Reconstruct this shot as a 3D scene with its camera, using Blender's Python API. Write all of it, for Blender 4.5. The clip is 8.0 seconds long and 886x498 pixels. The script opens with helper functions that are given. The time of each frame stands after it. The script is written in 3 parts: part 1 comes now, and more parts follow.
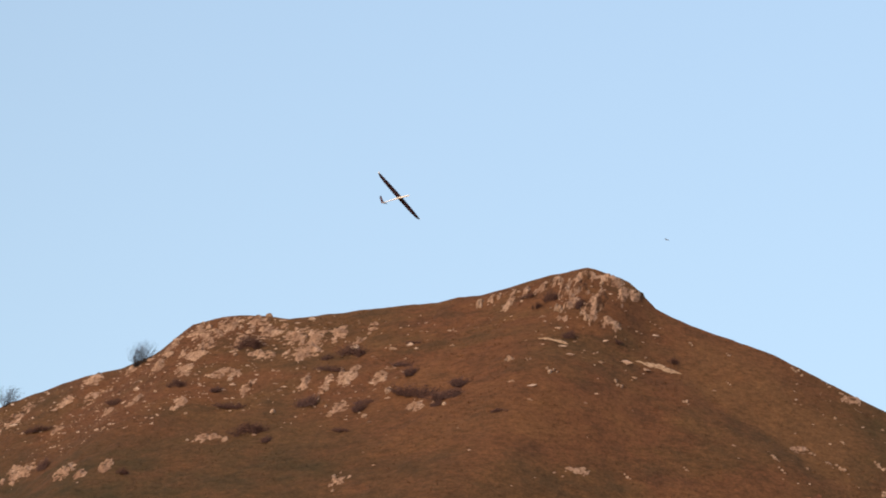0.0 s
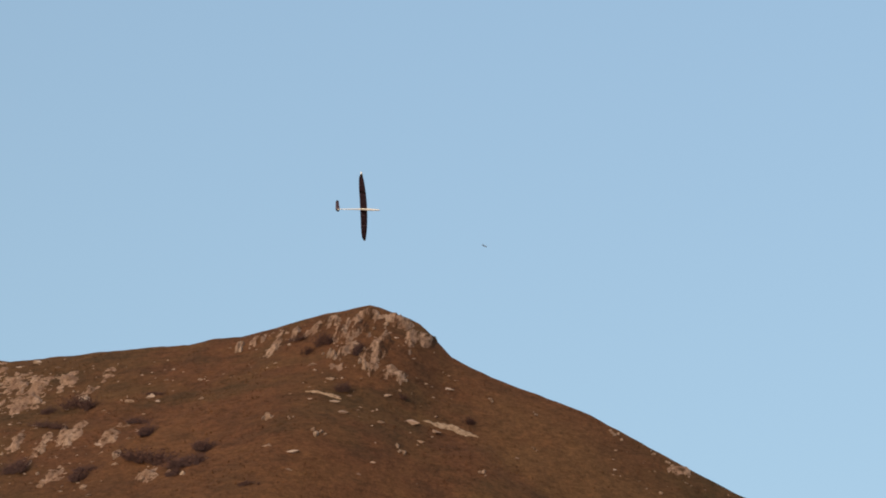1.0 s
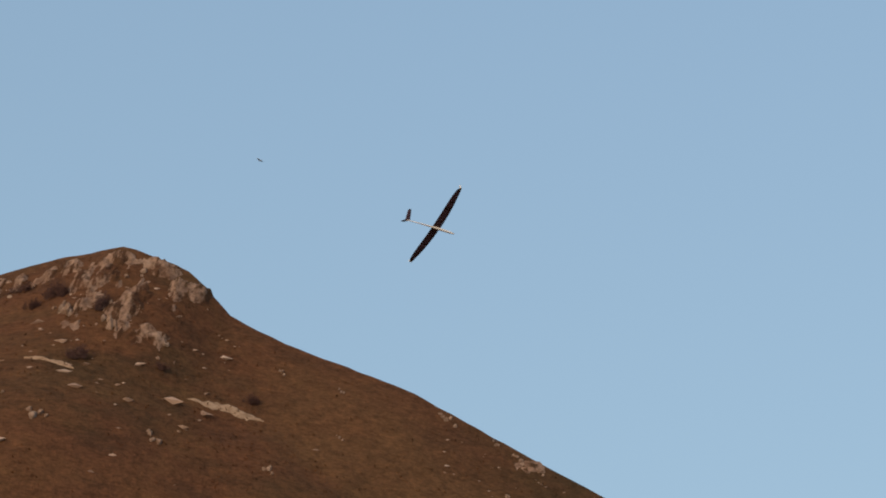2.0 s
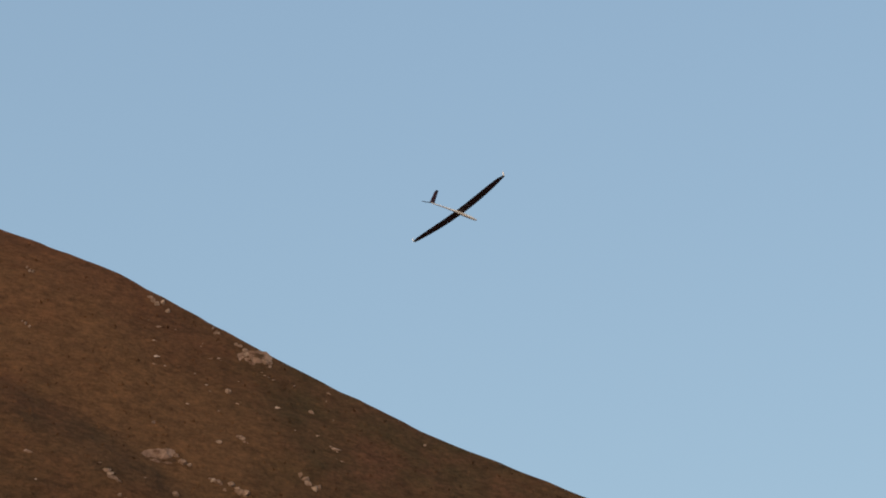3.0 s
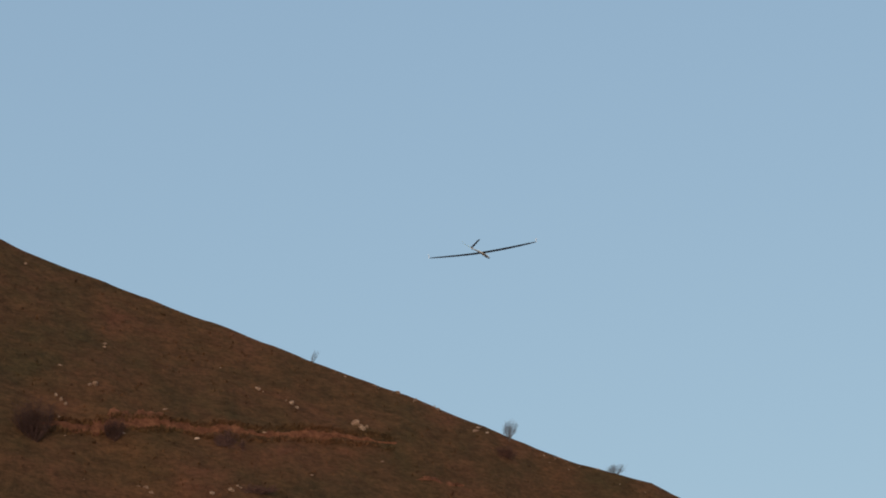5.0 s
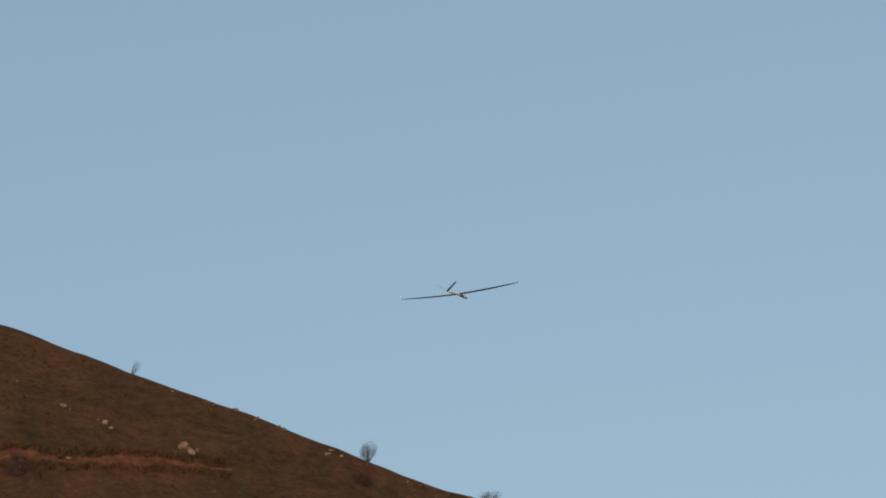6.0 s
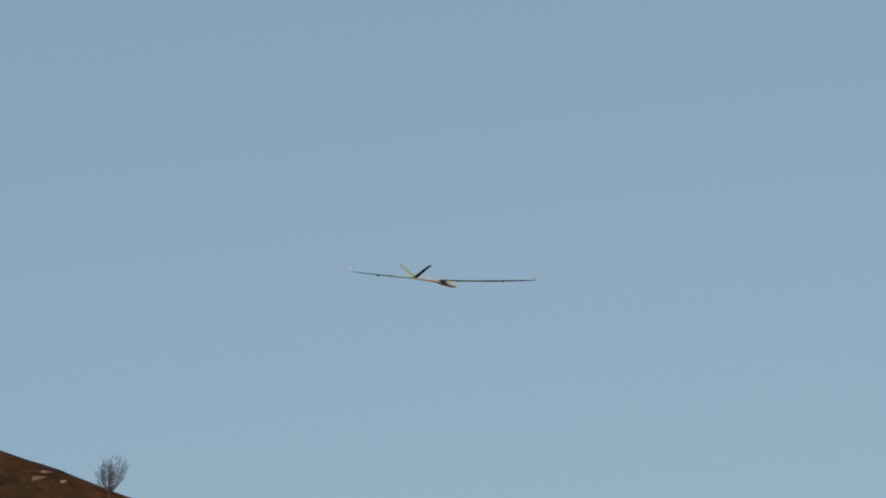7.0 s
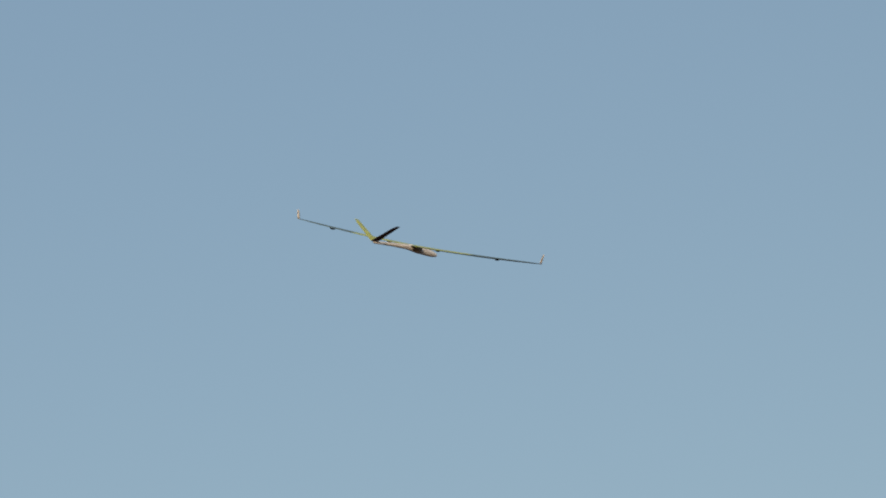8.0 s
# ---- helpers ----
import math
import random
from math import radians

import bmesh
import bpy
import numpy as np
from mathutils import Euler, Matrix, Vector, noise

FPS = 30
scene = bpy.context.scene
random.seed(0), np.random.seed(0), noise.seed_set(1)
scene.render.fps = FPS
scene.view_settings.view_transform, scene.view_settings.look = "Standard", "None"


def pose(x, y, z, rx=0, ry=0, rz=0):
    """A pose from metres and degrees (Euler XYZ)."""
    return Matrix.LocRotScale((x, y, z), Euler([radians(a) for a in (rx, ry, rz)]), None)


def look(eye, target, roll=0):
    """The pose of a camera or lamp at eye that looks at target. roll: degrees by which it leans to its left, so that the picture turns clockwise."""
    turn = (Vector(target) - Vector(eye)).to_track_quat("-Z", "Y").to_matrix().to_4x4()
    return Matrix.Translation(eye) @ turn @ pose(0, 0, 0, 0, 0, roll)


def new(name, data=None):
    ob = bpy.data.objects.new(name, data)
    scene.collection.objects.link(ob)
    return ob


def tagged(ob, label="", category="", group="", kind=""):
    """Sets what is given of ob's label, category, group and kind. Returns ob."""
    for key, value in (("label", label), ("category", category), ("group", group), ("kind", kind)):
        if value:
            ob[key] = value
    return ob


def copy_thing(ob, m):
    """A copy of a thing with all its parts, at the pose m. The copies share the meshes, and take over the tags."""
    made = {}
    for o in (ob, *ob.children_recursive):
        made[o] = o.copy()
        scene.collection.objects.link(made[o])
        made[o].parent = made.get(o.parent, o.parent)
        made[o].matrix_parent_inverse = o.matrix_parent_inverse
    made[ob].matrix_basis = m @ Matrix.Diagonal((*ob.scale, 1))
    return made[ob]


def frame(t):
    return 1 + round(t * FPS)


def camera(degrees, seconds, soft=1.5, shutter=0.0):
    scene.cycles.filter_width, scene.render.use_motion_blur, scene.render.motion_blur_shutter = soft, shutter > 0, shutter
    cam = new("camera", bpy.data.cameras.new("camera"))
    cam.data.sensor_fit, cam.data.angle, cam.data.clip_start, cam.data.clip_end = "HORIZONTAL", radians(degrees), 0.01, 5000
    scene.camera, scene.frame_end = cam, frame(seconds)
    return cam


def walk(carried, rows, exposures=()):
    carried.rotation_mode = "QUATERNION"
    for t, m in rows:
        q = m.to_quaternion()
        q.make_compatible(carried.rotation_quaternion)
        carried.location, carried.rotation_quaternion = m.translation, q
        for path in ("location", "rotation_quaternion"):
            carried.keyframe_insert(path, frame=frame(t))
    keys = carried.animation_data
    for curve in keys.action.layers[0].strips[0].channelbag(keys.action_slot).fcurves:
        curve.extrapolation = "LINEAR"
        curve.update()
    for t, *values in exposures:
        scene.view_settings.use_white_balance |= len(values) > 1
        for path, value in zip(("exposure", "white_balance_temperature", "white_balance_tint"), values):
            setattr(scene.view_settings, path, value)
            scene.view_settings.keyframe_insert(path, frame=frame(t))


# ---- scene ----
# ---- camera ----
cam = camera(36.0, 8.0, soft=1.9)
PATH = [
    (0, 61.004, -136.138, -6.648, 109.2, -6.115, 29.015),
    (0.5, 57.853, -123.85, -1.91, 110.908, -5.463, 25.486),
    (0.8, 55.312, -116.391, 0.718, 111.85, -4.908, 23.243),
    (1, 53.169, -111.042, 2.37, 111.548, -4.632, 21.455),
    (1.2, 50.692, -105.506, 3.954, 110.846, -4.346, 20.02),
    (2.3, 41.529, -76.303, 9.736, 112.457, -1.865, 10.351),
    (2.5, 40.954, -73.31, 10.171, 112.178, -1.269, 8.142),
    (2.8, 40.911, -71.354, 10.375, 109.784, -0.505, 3.761),
    (3, 41.155, -71.01, 10.332, 108.668, 0.326, 2.262),
    (3.5, 41.66, -71.276, 10.099, 106.368, 1.589, -2.767),
    (3.8, 42.026, -72.353, 9.791, 105.114, 1.931, -4.494),
    (4, 42.233, -72.813, 9.473, 104.638, 2.051, -5.171),
    (4.2, 42.382, -72.953, 8.993, 103.964, 2.41, -6.773),
    (5.3, 42.695, -71.607, 6.555, 102.694, 3.819, -14.332),
    (5.5, 43.015, -70.32, 6.501, 103.114, 4.16, -15.429),
    (5.8, 44.606, -65.867, 6.918, 103.696, 4.418, -17.676),
    (6, 46.276, -61.452, 7.508, 103.728, 4.655, -18.061),
    (6.2, 48.186, -56.484, 8.188, 103.383, 4.686, -18.502),
    (6.5, 51.118, -48.938, 9.105, 103.384, 4.64, -19.46),
    (6.8, 54.435, -40.41, 10.033, 103.554, 4.619, -23.353),
    (7, 56.614, -34.948, 10.589, 103.288, 5.311, -24.722),
    (7.2, 58.469, -30.55, 10.991, 102.94, 5.815, -27.173),
    (7.5, 60.528, -26.522, 11.208, 102.96, 6.244, -29.309),
    (7.8, 62.085, -24.128, 11.18, 102.958, 6.488, -30.542),
    (8, 63, -22.596, 11.178, 102.952, 6.632, -31.283)
]
EXPOSURES = [(0.0, 0.38, 6800, 18), (0.5, 0.3, 6700, 16), (1.0, -0.04, 6500, 12), (2.5, -0.3, 6500, 14), (4.0, -0.43, 6500, 14), (5.5, -0.44, 6500, 13), (6.5, -0.65, 6500, 13), (8.0, -0.72, 6500, 13)]
walk(cam, [(t, pose(*p)) for t, *p in PATH], EXPOSURES)

# ---- sky and sun ----
SUN_AZ, SUN_EL = 192.0, 11.0
world = bpy.data.worlds.new("sky")
scene.world = world
world.use_nodes = True
sky = world.node_tree.nodes.new("ShaderNodeTexSky")
sky.sky_type, sky.sun_disc = "NISHITA", False
sky.sun_elevation, sky.sun_rotation = radians(SUN_EL), radians(SUN_AZ)
sky.altitude, sky.air_density, sky.dust_density, sky.ozone_density = 900.0, 1.0, 1.0, 1.1
# the hazy sky is drawn out, so that it pales only slowly towards the horizon and to the sides
sky_at = world.node_tree.nodes.new("ShaderNodeTexCoord")
sky_map = world.node_tree.nodes.new("ShaderNodeMapping")
sky_map.inputs["Scale"].default_value, sky_map.inputs["Location"].default_value = (0.33, 1.0, 0.14), (0.0, 0.0, 0.168)
world.node_tree.links.new(sky_at.outputs["Generated"], sky_map.inputs["Vector"])
world.node_tree.links.new(sky_map.outputs["Vector"], sky.inputs["Vector"])
world.node_tree.links.new(sky.outputs[0], world.node_tree.nodes["Background"].inputs[0])
world.node_tree.nodes["Background"].inputs[1].default_value = 0.138
sun_data = bpy.data.lights.new("sun", "SUN")
sun_data.energy, sun_data.angle, sun_data.color = 2.2, radians(0.5), (1.0, 0.74, 0.48)
sun = new("sun", sun_data)
sun_way = Vector((math.sin(radians(SUN_AZ)) * math.cos(radians(SUN_EL)), math.cos(radians(SUN_AZ)) * math.cos(radians(SUN_EL)), math.sin(radians(SUN_EL))))
sun.matrix_world = look(sun_way * 300, (0, 0, 0))


# ---- materials ----
def material(name, roughness=0.9, metallic=0.0, specular=0.3):
    m = bpy.data.materials.new(name)
    m.use_nodes = True
    b = m.node_tree.nodes["Principled BSDF"]
    b.inputs["Roughness"].default_value = roughness
    b.inputs["Metallic"].default_value = metallic
    b.inputs["Specular IOR Level"].default_value = specular
    return m, m.node_tree, b


def noise_of(tree, scale, detail=4.0, rough=0.6, coords="Object", stretch=(1, 1, 1)):
    tc = tree.nodes.new("ShaderNodeTexCoord")
    mp = tree.nodes.new("ShaderNodeMapping")
    mp.inputs["Scale"].default_value = stretch
    n = tree.nodes.new("ShaderNodeTexNoise")
    n.inputs["Scale"].default_value, n.inputs["Detail"].default_value, n.inputs["Roughness"].default_value = scale, detail, rough
    tree.links.new(tc.outputs[coords], mp.inputs["Vector"])
    tree.links.new(mp.outputs["Vector"], n.inputs["Vector"])
    return n.outputs["Fac"]


def ramp(tree, fac, stops):
    r = tree.nodes.new("ShaderNodeValToRGB")
    el = r.color_ramp.elements
    while len(el) < len(stops):
        el.new(0.5)
    for e, (p, c) in zip(el, stops):
        e.position, e.color = p, (*c, 1)
    tree.links.new(fac, r.inputs["Fac"])
    return r.outputs["Color"]


def mixed(tree, fac, a, b, mode="MIX"):
    m = tree.nodes.new("ShaderNodeMix")
    m.data_type, m.blend_type = "RGBA", mode
    for socket, v in ((m.inputs[0], fac), (m.inputs[6], a), (m.inputs[7], b)):
        if isinstance(v, (int, float)):
            socket.default_value = v
        elif isinstance(v, tuple):
            socket.default_value = (*v, 1)
        else:
            tree.links.new(v, socket)
    return m.outputs[2]


def bump(tree, b, fac, strength, distance):
    n = tree.nodes.new("ShaderNodeBump")
    n.inputs["Strength"].default_value, n.inputs["Distance"].default_value = strength, distance
    tree.links.new(fac, n.inputs["Height"])
    tree.links.new(n.outputs["Normal"], b.inputs["Normal"])


DRY, RUST, OLIVE, DARK = (0.108, 0.052, 0.024), (0.092, 0.041, 0.021), (0.063, 0.040, 0.019), (0.049, 0.026, 0.016)


def eased(t, value, a, b):
    """A soft step of the value: 0 at a, 1 at b."""
    n = t.nodes.new("ShaderNodeMapRange")
    n.interpolation_type = "SMOOTHSTEP"
    n.inputs["From Min"].default_value, n.inputs["From Max"].default_value = a, b
    t.links.new(value, n.inputs["Value"])
    return n.outputs[0]


def times(t, *values):
    out = values[0]
    for v in values[1:]:
        n = t.nodes.new("ShaderNodeMath")
        n.operation, n.use_clamp = "MULTIPLY", True
        t.links.new(out, n.inputs[0])
        t.links.new(v, n.inputs[1])
        out = n.outputs[0]
    return out


def turf_colour(t, gain=1.0):
    g = lambda c: tuple(v * gain for v in c)
    large = ramp(t, noise_of(t, 0.07, 4.0, 0.55, stretch=(0.6, 1.5, 1.5)), [(0.36, g(DRY)), (0.48, g(RUST)), (0.58, g(OLIVE))])
    mid = ramp(t, noise_of(t, 0.3, 5.0, 0.65, stretch=(0.45, 1.6, 1.6)), [(0.35, g(DARK)), (0.5, g(RUST)), (0.66, g(DRY))])
    fine = ramp(t, noise_of(t, 1.5, 6.0, 0.7, stretch=(0.6, 1.3, 1.6)), [(0.34, (0.70, 0.69, 0.68)), (0.5, (0.98, 0.98, 0.98)), (0.68, (1.26, 1.22, 1.18))])
    tc = t.nodes.new("ShaderNodeTexCoord")
    sep = t.nodes.new("ShaderNodeSeparateXYZ")
    t.links.new(tc.outputs["Object"], sep.inputs[0])
    x, y, z = sep.outputs
    # greener turf on the long shoulder, with the flank's shade put into its colour
    edge = times(t, eased(t, x, 14.0, 40.0), ramp(t, noise_of(t, 0.12, 4.0), [(0.3, (0.35, 0.35, 0.35)), (0.6, (1.0, 1.0, 1.0))]))
    shaded_sward = ramp(t, noise_of(t, 0.25, 5.0, 0.65, stretch=(0.7, 1.3, 1.3)), [(0.36, g((0.042, 0.032, 0.016))), (0.5, g((0.060, 0.036, 0.019))), (0.62, g((0.077, 0.039, 0.022))), (0.74, g((0.102, 0.043, 0.027)))])
    # darker olive grass on the low ground at the foot
    low = times(t, eased(t, z, 27.0, 16.0), eased(t, x, 8.0, -18.0), ramp(t, noise_of(t, 0.1, 4.0, stretch=(0.5, 1.5, 1.5)), [(0.32, (0.3, 0.3, 0.3)), (0.55, (1.0, 1.0, 1.0))]))
    foot_turf = ramp(t, noise_of(t, 0.3, 5.0, 0.65, stretch=(0.5, 1.6, 1.6)), [(0.36, g((0.037, 0.027, 0.014))), (0.52, g((0.054, 0.033, 0.017))), (0.68, g((0.069, 0.036, 0.019)))])
    base = mixed(t, edge, mixed(t, low, mixed(t, 0.5, large, mid), foot_turf), shaded_sward)
    # golden grass in the dip above the crease, its sunlight mixed into the colour
    sunlit_grass = times(t, eased(t, y, -5.2, -4.2), eased(t, y, 2.0, -1.5), eased(t, x, 8.0, 15.0), eased(t, x, 33.0, 27.0), ramp(t, noise_of(t, 0.35, 4.0), [(0.3, (0.45, 0.45, 0.45)), (0.6, (1.0, 1.0, 1.0))]))
    base = mixed(t, sunlit_grass, base, g((0.101, 0.052, 0.025)))
    clump = ramp(t, noise_of(t, 4.5, 4.0, 0.6, stretch=(0.6, 1.2, 1.4)), [(0.36, (0.78, 0.80, 0.78)), (0.5, (0.98, 0.98, 0.98)), (0.66, (1.18, 1.13, 1.10))])
    return mixed(t, 1.0, mixed(t, 1.0, base, fine, "MULTIPLY"), clump, "MULTIPLY")


def make_turf():
    m, t, b = material("turf", 0.95, specular=0.1)
    t.links.new(turf_colour(t), b.inputs["Base Color"])
    bump(t, b, noise_of(t, 2.2, 6.0, 0.7), 0.7, 0.22)
    return m


def make_blades():
    m, t, b = material("dry_grass", 0.9, specular=0.15)
    geo = t.nodes.new("ShaderNodeNewGeometry")
    vary = ramp(t, geo.outputs["Random Per Island"], [(0.0, (0.75, 0.75, 0.75)), (1.0, (1.25, 1.2, 1.15))])
    t.links.new(mixed(t, 1.0, turf_colour(t, 1.1), vary, "MULTIPLY"), b.inputs["Base Color"])
    return m


def make_rock():
    m, t, b = material("limestone", 0.9, specular=0.2)
    info = t.nodes.new("ShaderNodeObjectInfo")
    tone = ramp(t, info.outputs["Random"], [(0.0, (0.28, 0.185, 0.13)), (0.5, (0.365, 0.255, 0.19)), (1.0, (0.46, 0.35, 0.275))])
    stain = ramp(t, noise_of(t, 2.2, 6.0, 0.7), [(0.34, (0.35, 0.29, 0.23)), (0.5, (0.85, 0.8, 0.75)), (0.7, (1.1, 1.05, 1.0))])
    t.links.new(mixed(t, 1.0, tone, stain, "MULTIPLY"), b.inputs["Base Color"])
    bump(t, b, noise_of(t, 3.5, 8.0, 0.7), 0.9, 0.25)
    return m


def make_bedrock(name, stretch, cover):
    """Limestone with earth and short grass in its joints and on its ledges."""
    m, t, b = material(name, 0.92, specular=0.15)
    tone = ramp(t, noise_of(t, 0.6, 4.0), [(0.3, (0.19, 0.115, 0.08)), (0.5, (0.31, 0.205, 0.15)), (0.7, (0.42, 0.30, 0.225))])
    stain = ramp(t, noise_of(t, 2.6, 7.0, 0.75), [(0.36, (0.34, 0.26, 0.20)), (0.5, (0.86, 0.82, 0.78)), (0.7, (1.12, 1.08, 1.05))])
    joint = ramp(t, noise_of(t, 1.0, 6.0, 0.65, stretch=stretch), [(cover - 0.03, (1.0, 1.0, 1.0)), (cover + 0.03, (0.0, 0.0, 0.0))])
    t.links.new(mixed(t, joint, mixed(t, 1.0, tone, stain, "MULTIPLY"), turf_colour(t)), b.inputs["Base Color"])
    bump(t, b, noise_of(t, 4.0, 8.0, 0.75), 1.0, 0.2)
    return m


BEDROCK = make_bedrock("bedrock", (0.45, 0.9, 1.5), 0.43)
CLIFF = make_bedrock("cliff_rock", (1.3, 0.4, 0.4), 0.475)


def make_scree():
    m, t, b = material("loose_stone", 0.9, specular=0.2)
    geo = t.nodes.new("ShaderNodeNewGeometry")
    t.links.new(ramp(t, geo.outputs["Random Per Island"], [(0.0, (0.16, 0.10, 0.07)), (0.5, (0.28, 0.185, 0.135)), (1.0, (0.42, 0.31, 0.24))]), b.inputs["Base Color"])
    bump(t, b, noise_of(t, 6.0, 5.0), 0.6, 0.1)
    return m


def make_soil():
    m, t, b = material("red_soil", 0.95, specular=0.1)
    t.links.new(ramp(t, noise_of(t, 2.5, 6.0, 0.7), [(0.3, (0.058, 0.025, 0.015)), (0.5, (0.122, 0.049, 0.027)), (0.74, (0.21, 0.095, 0.054))]), b.inputs["Base Color"])
    bump(t, b, noise_of(t, 5.0, 6.0, 0.7), 0.9, 0.15)
    return m


def make_chalk():
    m, t, b = material("pale_gravel", 0.95, specular=0.1)
    t.links.new(ramp(t, noise_of(t, 3.0, 6.0, 0.7), [(0.3, (0.18, 0.11, 0.065)), (0.55, (0.33, 0.225, 0.15)), (0.75, (0.43, 0.32, 0.23))]), b.inputs["Base Color"])
    bump(t, b, noise_of(t, 6.0, 6.0, 0.7), 0.8, 0.12)
    return m


def make_twig(name, a, c):
    m, t, b = material(name, 0.9, specular=0.15)
    geo = t.nodes.new("ShaderNodeNewGeometry")
    t.links.new(ramp(t, geo.outputs["Random Per Island"], [(0.0, a), (1.0, c)]), b.inputs["Base Color"])
    return m


def make_paint(name, colour, roughness=0.35, specular=0.5, metallic=0.0, wear=0.12):
    m, t, b = material(name, roughness, metallic, specular)
    low = tuple(v * (1 - wear) for v in colour)
    t.links.new(ramp(t, noise_of(t, 9.0, 4.0), [(0.35, low), (0.65, colour)]), b.inputs["Base Color"])
    return m


TURF, BLADES, ROCK, SCREE, SOIL, CHALK = make_turf(), make_blades(), make_rock(), make_scree(), make_soil(), make_chalk()
TWIG = make_twig("heath_twigs", (0.036, 0.021, 0.020), (0.074, 0.042, 0.037))
LEAF = make_twig("withered_leaves", (0.040, 0.022, 0.020), (0.098, 0.050, 0.040))
BARK = make_twig("grey_bark", (0.050, 0.042, 0.040), (0.110, 0.092, 0.085))
CARBON = make_paint("dark_carbon_skin", (0.085, 0.050, 0.072), 0.5, 0.4)
YELLOW = make_paint("lime_yellow_film", (0.46, 0.49, 0.10), 0.4)
SLATE = make_paint("slate_green_film", (0.095, 0.125, 0.085), 0.45)
WHITE = make_paint("white_gelcoat", (0.80, 0.74, 0.66), 0.35, wear=0.06)
TIP = make_paint("olive_tip_film", (0.22, 0.20, 0.16), 0.45)
FEATHER = make_paint("brown_feathers", (0.30, 0.27, 0.25), 0.8)


# ---- the lie of the land ----
VIEW = radians(19.0)
CREST = [(-400, -55), (-155, -31.79), (-120, -20.79), (-95, -9.79), (-79, -6.05), (-72, -5.14), (-67, -3.75), (-66, -3.45), (-59, 0.38),
         (-53, 1.26), (-47, 1.03), (-43, 0.43), (-28, 1.15), (-21, 1.28), (-18, 1.82), (-15, 1.86), (-6, 3.71), (-1, 4.3),
         (0, 4.09), (3, 2.88), (4, 2.34), (5, 1.42), (7, -0.84), (9, -1.86), (11, -2.88), (20, -6.42), (29, -11.5),
         (37, -15.62), (45, -19.03), (51, -21.35), (53, -22.26), (59, -24.61), (70, -29.37), (75, -30.81), (87, -37.41), (107, -46.91), (147, -59.91), (420, -75)]
CREST_X, CREST_B = np.array([c[0] for c in CREST], float), np.array([c[1] for c in CREST], float)
rng = np.random.default_rng(7)
LATTICE = rng.random((256, 256))


def vnoise(x, y):
    """Smooth noise of -1 to 1 over a unit lattice."""
    x, y = np.asarray(x, float), np.asarray(y, float)
    i, j = np.floor(x).astype(int), np.floor(y).astype(int)
    u, v = x - i, y - j
    u, v = u * u * (3 - 2 * u), v * v * (3 - 2 * v)
    at = lambda a, b: LATTICE[a % 256, b % 256]
    return 2 * ((at(i, j) * (1 - u) + at(i + 1, j) * u) * (1 - v) + (at(i, j + 1) * (1 - u) + at(i + 1, j + 1) * u) * v) - 1


WIDE_X = np.arange(-420.0, 430.0, 1.0)
WIDE_B = np.convolve(np.pad(np.interp(WIDE_X, CREST_X, CREST_B), 10, "edge"), np.hanning(21) / np.hanning(21).sum(), "valid")
SPUR_X, SPUR_Y = [-6.6, -2.3, 0.9, 7.7, 11.9, 18.0, 23.8, 28.3], [-8.4, -9.3, -9.1, -5.8, -4.2, -4.7, -4.4, -4.4]


def crest(x):
    b = np.interp(x, CREST_X, CREST_B) + 0.05 * vnoise(np.asarray(x) / 0.9, 3.3) + 0.06 * vnoise(np.asarray(x) / 2.3, 9.1)
    return -b * math.sin(VIEW), 40.0 + b * math.cos(VIEW)


def land(x, y):
    """Height of the ground: a ridge across the view, a steep near face, a gentler back, an apron and a plain."""
    x, y = np.asarray(x, float), np.asarray(y, float)
    cy, cz = crest(x)
    d = cy - y
    wide = np.interp(x, WIDE_X, WIDE_B)
    w = np.clip((d - 1.0) / 9.0, 0, 1)
    w = w * w * (3 - 2 * w)
    ey, ez = cy * (1 - w) - wide * math.sin(VIEW) * w, cz * (1 - w) + (40.0 + wide * math.cos(VIEW)) * w
    face = ez - math.tan(radians(52.0)) * (ey - y)
    # a spur stands out below a crease in the turf
    s = np.interp(x, SPUR_X, SPUR_Y) - y
    reach = np.clip((x + 7) / 6, 0, 1) * np.clip((31 - x) / 8, 0, 1)
    face = face + 0.95 * reach * np.clip(s / 3.0, 0, 1) ** 2 * (3 - 2 * np.clip(s / 3.0, 0, 1)) * np.exp(-np.maximum(s, 0) / 9.0)
    fade = np.clip(d / 3.0, 0, 1)
    face = face + fade * (0.16 * vnoise(x / 1.6, y / 1.3) + 0.28 * vnoise(x / 6.0 + 5, y / 4.0) + 0.07 * vnoise(x / 0.7, y / 0.6 + 8))
    back = cz + 0.55 * d - 0.02 * d * d * (d > -12) + (d <= -12) * (-0.02 * 144 + 0.0 * d)
    hill = np.where(d > 0, face, back)
    apron = np.where(y > -170, 2.5 + 0.135 * (np.minimum(y, -12.0) + 40.0), -15.0) - 0.35 * np.maximum(x - 50, 0) - 0.02 * np.maximum(-140 - x, 0)
    apron = np.where(d > 0, apron, -14.0)
    apron = np.maximum(apron, -15.0) + 0.15 * vnoise(x / 5.0, y / 5.0)
    k = 1.2
    top = np.maximum(hill, apron)
    return top + k * np.log1p(np.exp(-np.abs(hill - apron) / k)) * (d > 0.5)


def spread(a, b, step, reach, grow=1.35):
    mid = list(np.arange(a, b + step / 2, step))
    lo, hi, s = [], [], step
    while (mid[0] - (lo[-1] if lo else mid[0])) < reach:
        s *= grow
        lo.append((lo[-1] if lo else mid[0]) - s)
        hi.append((hi[-1] if hi else mid[-1]) + s)
    return np.array(lo[::-1] + mid + hi)


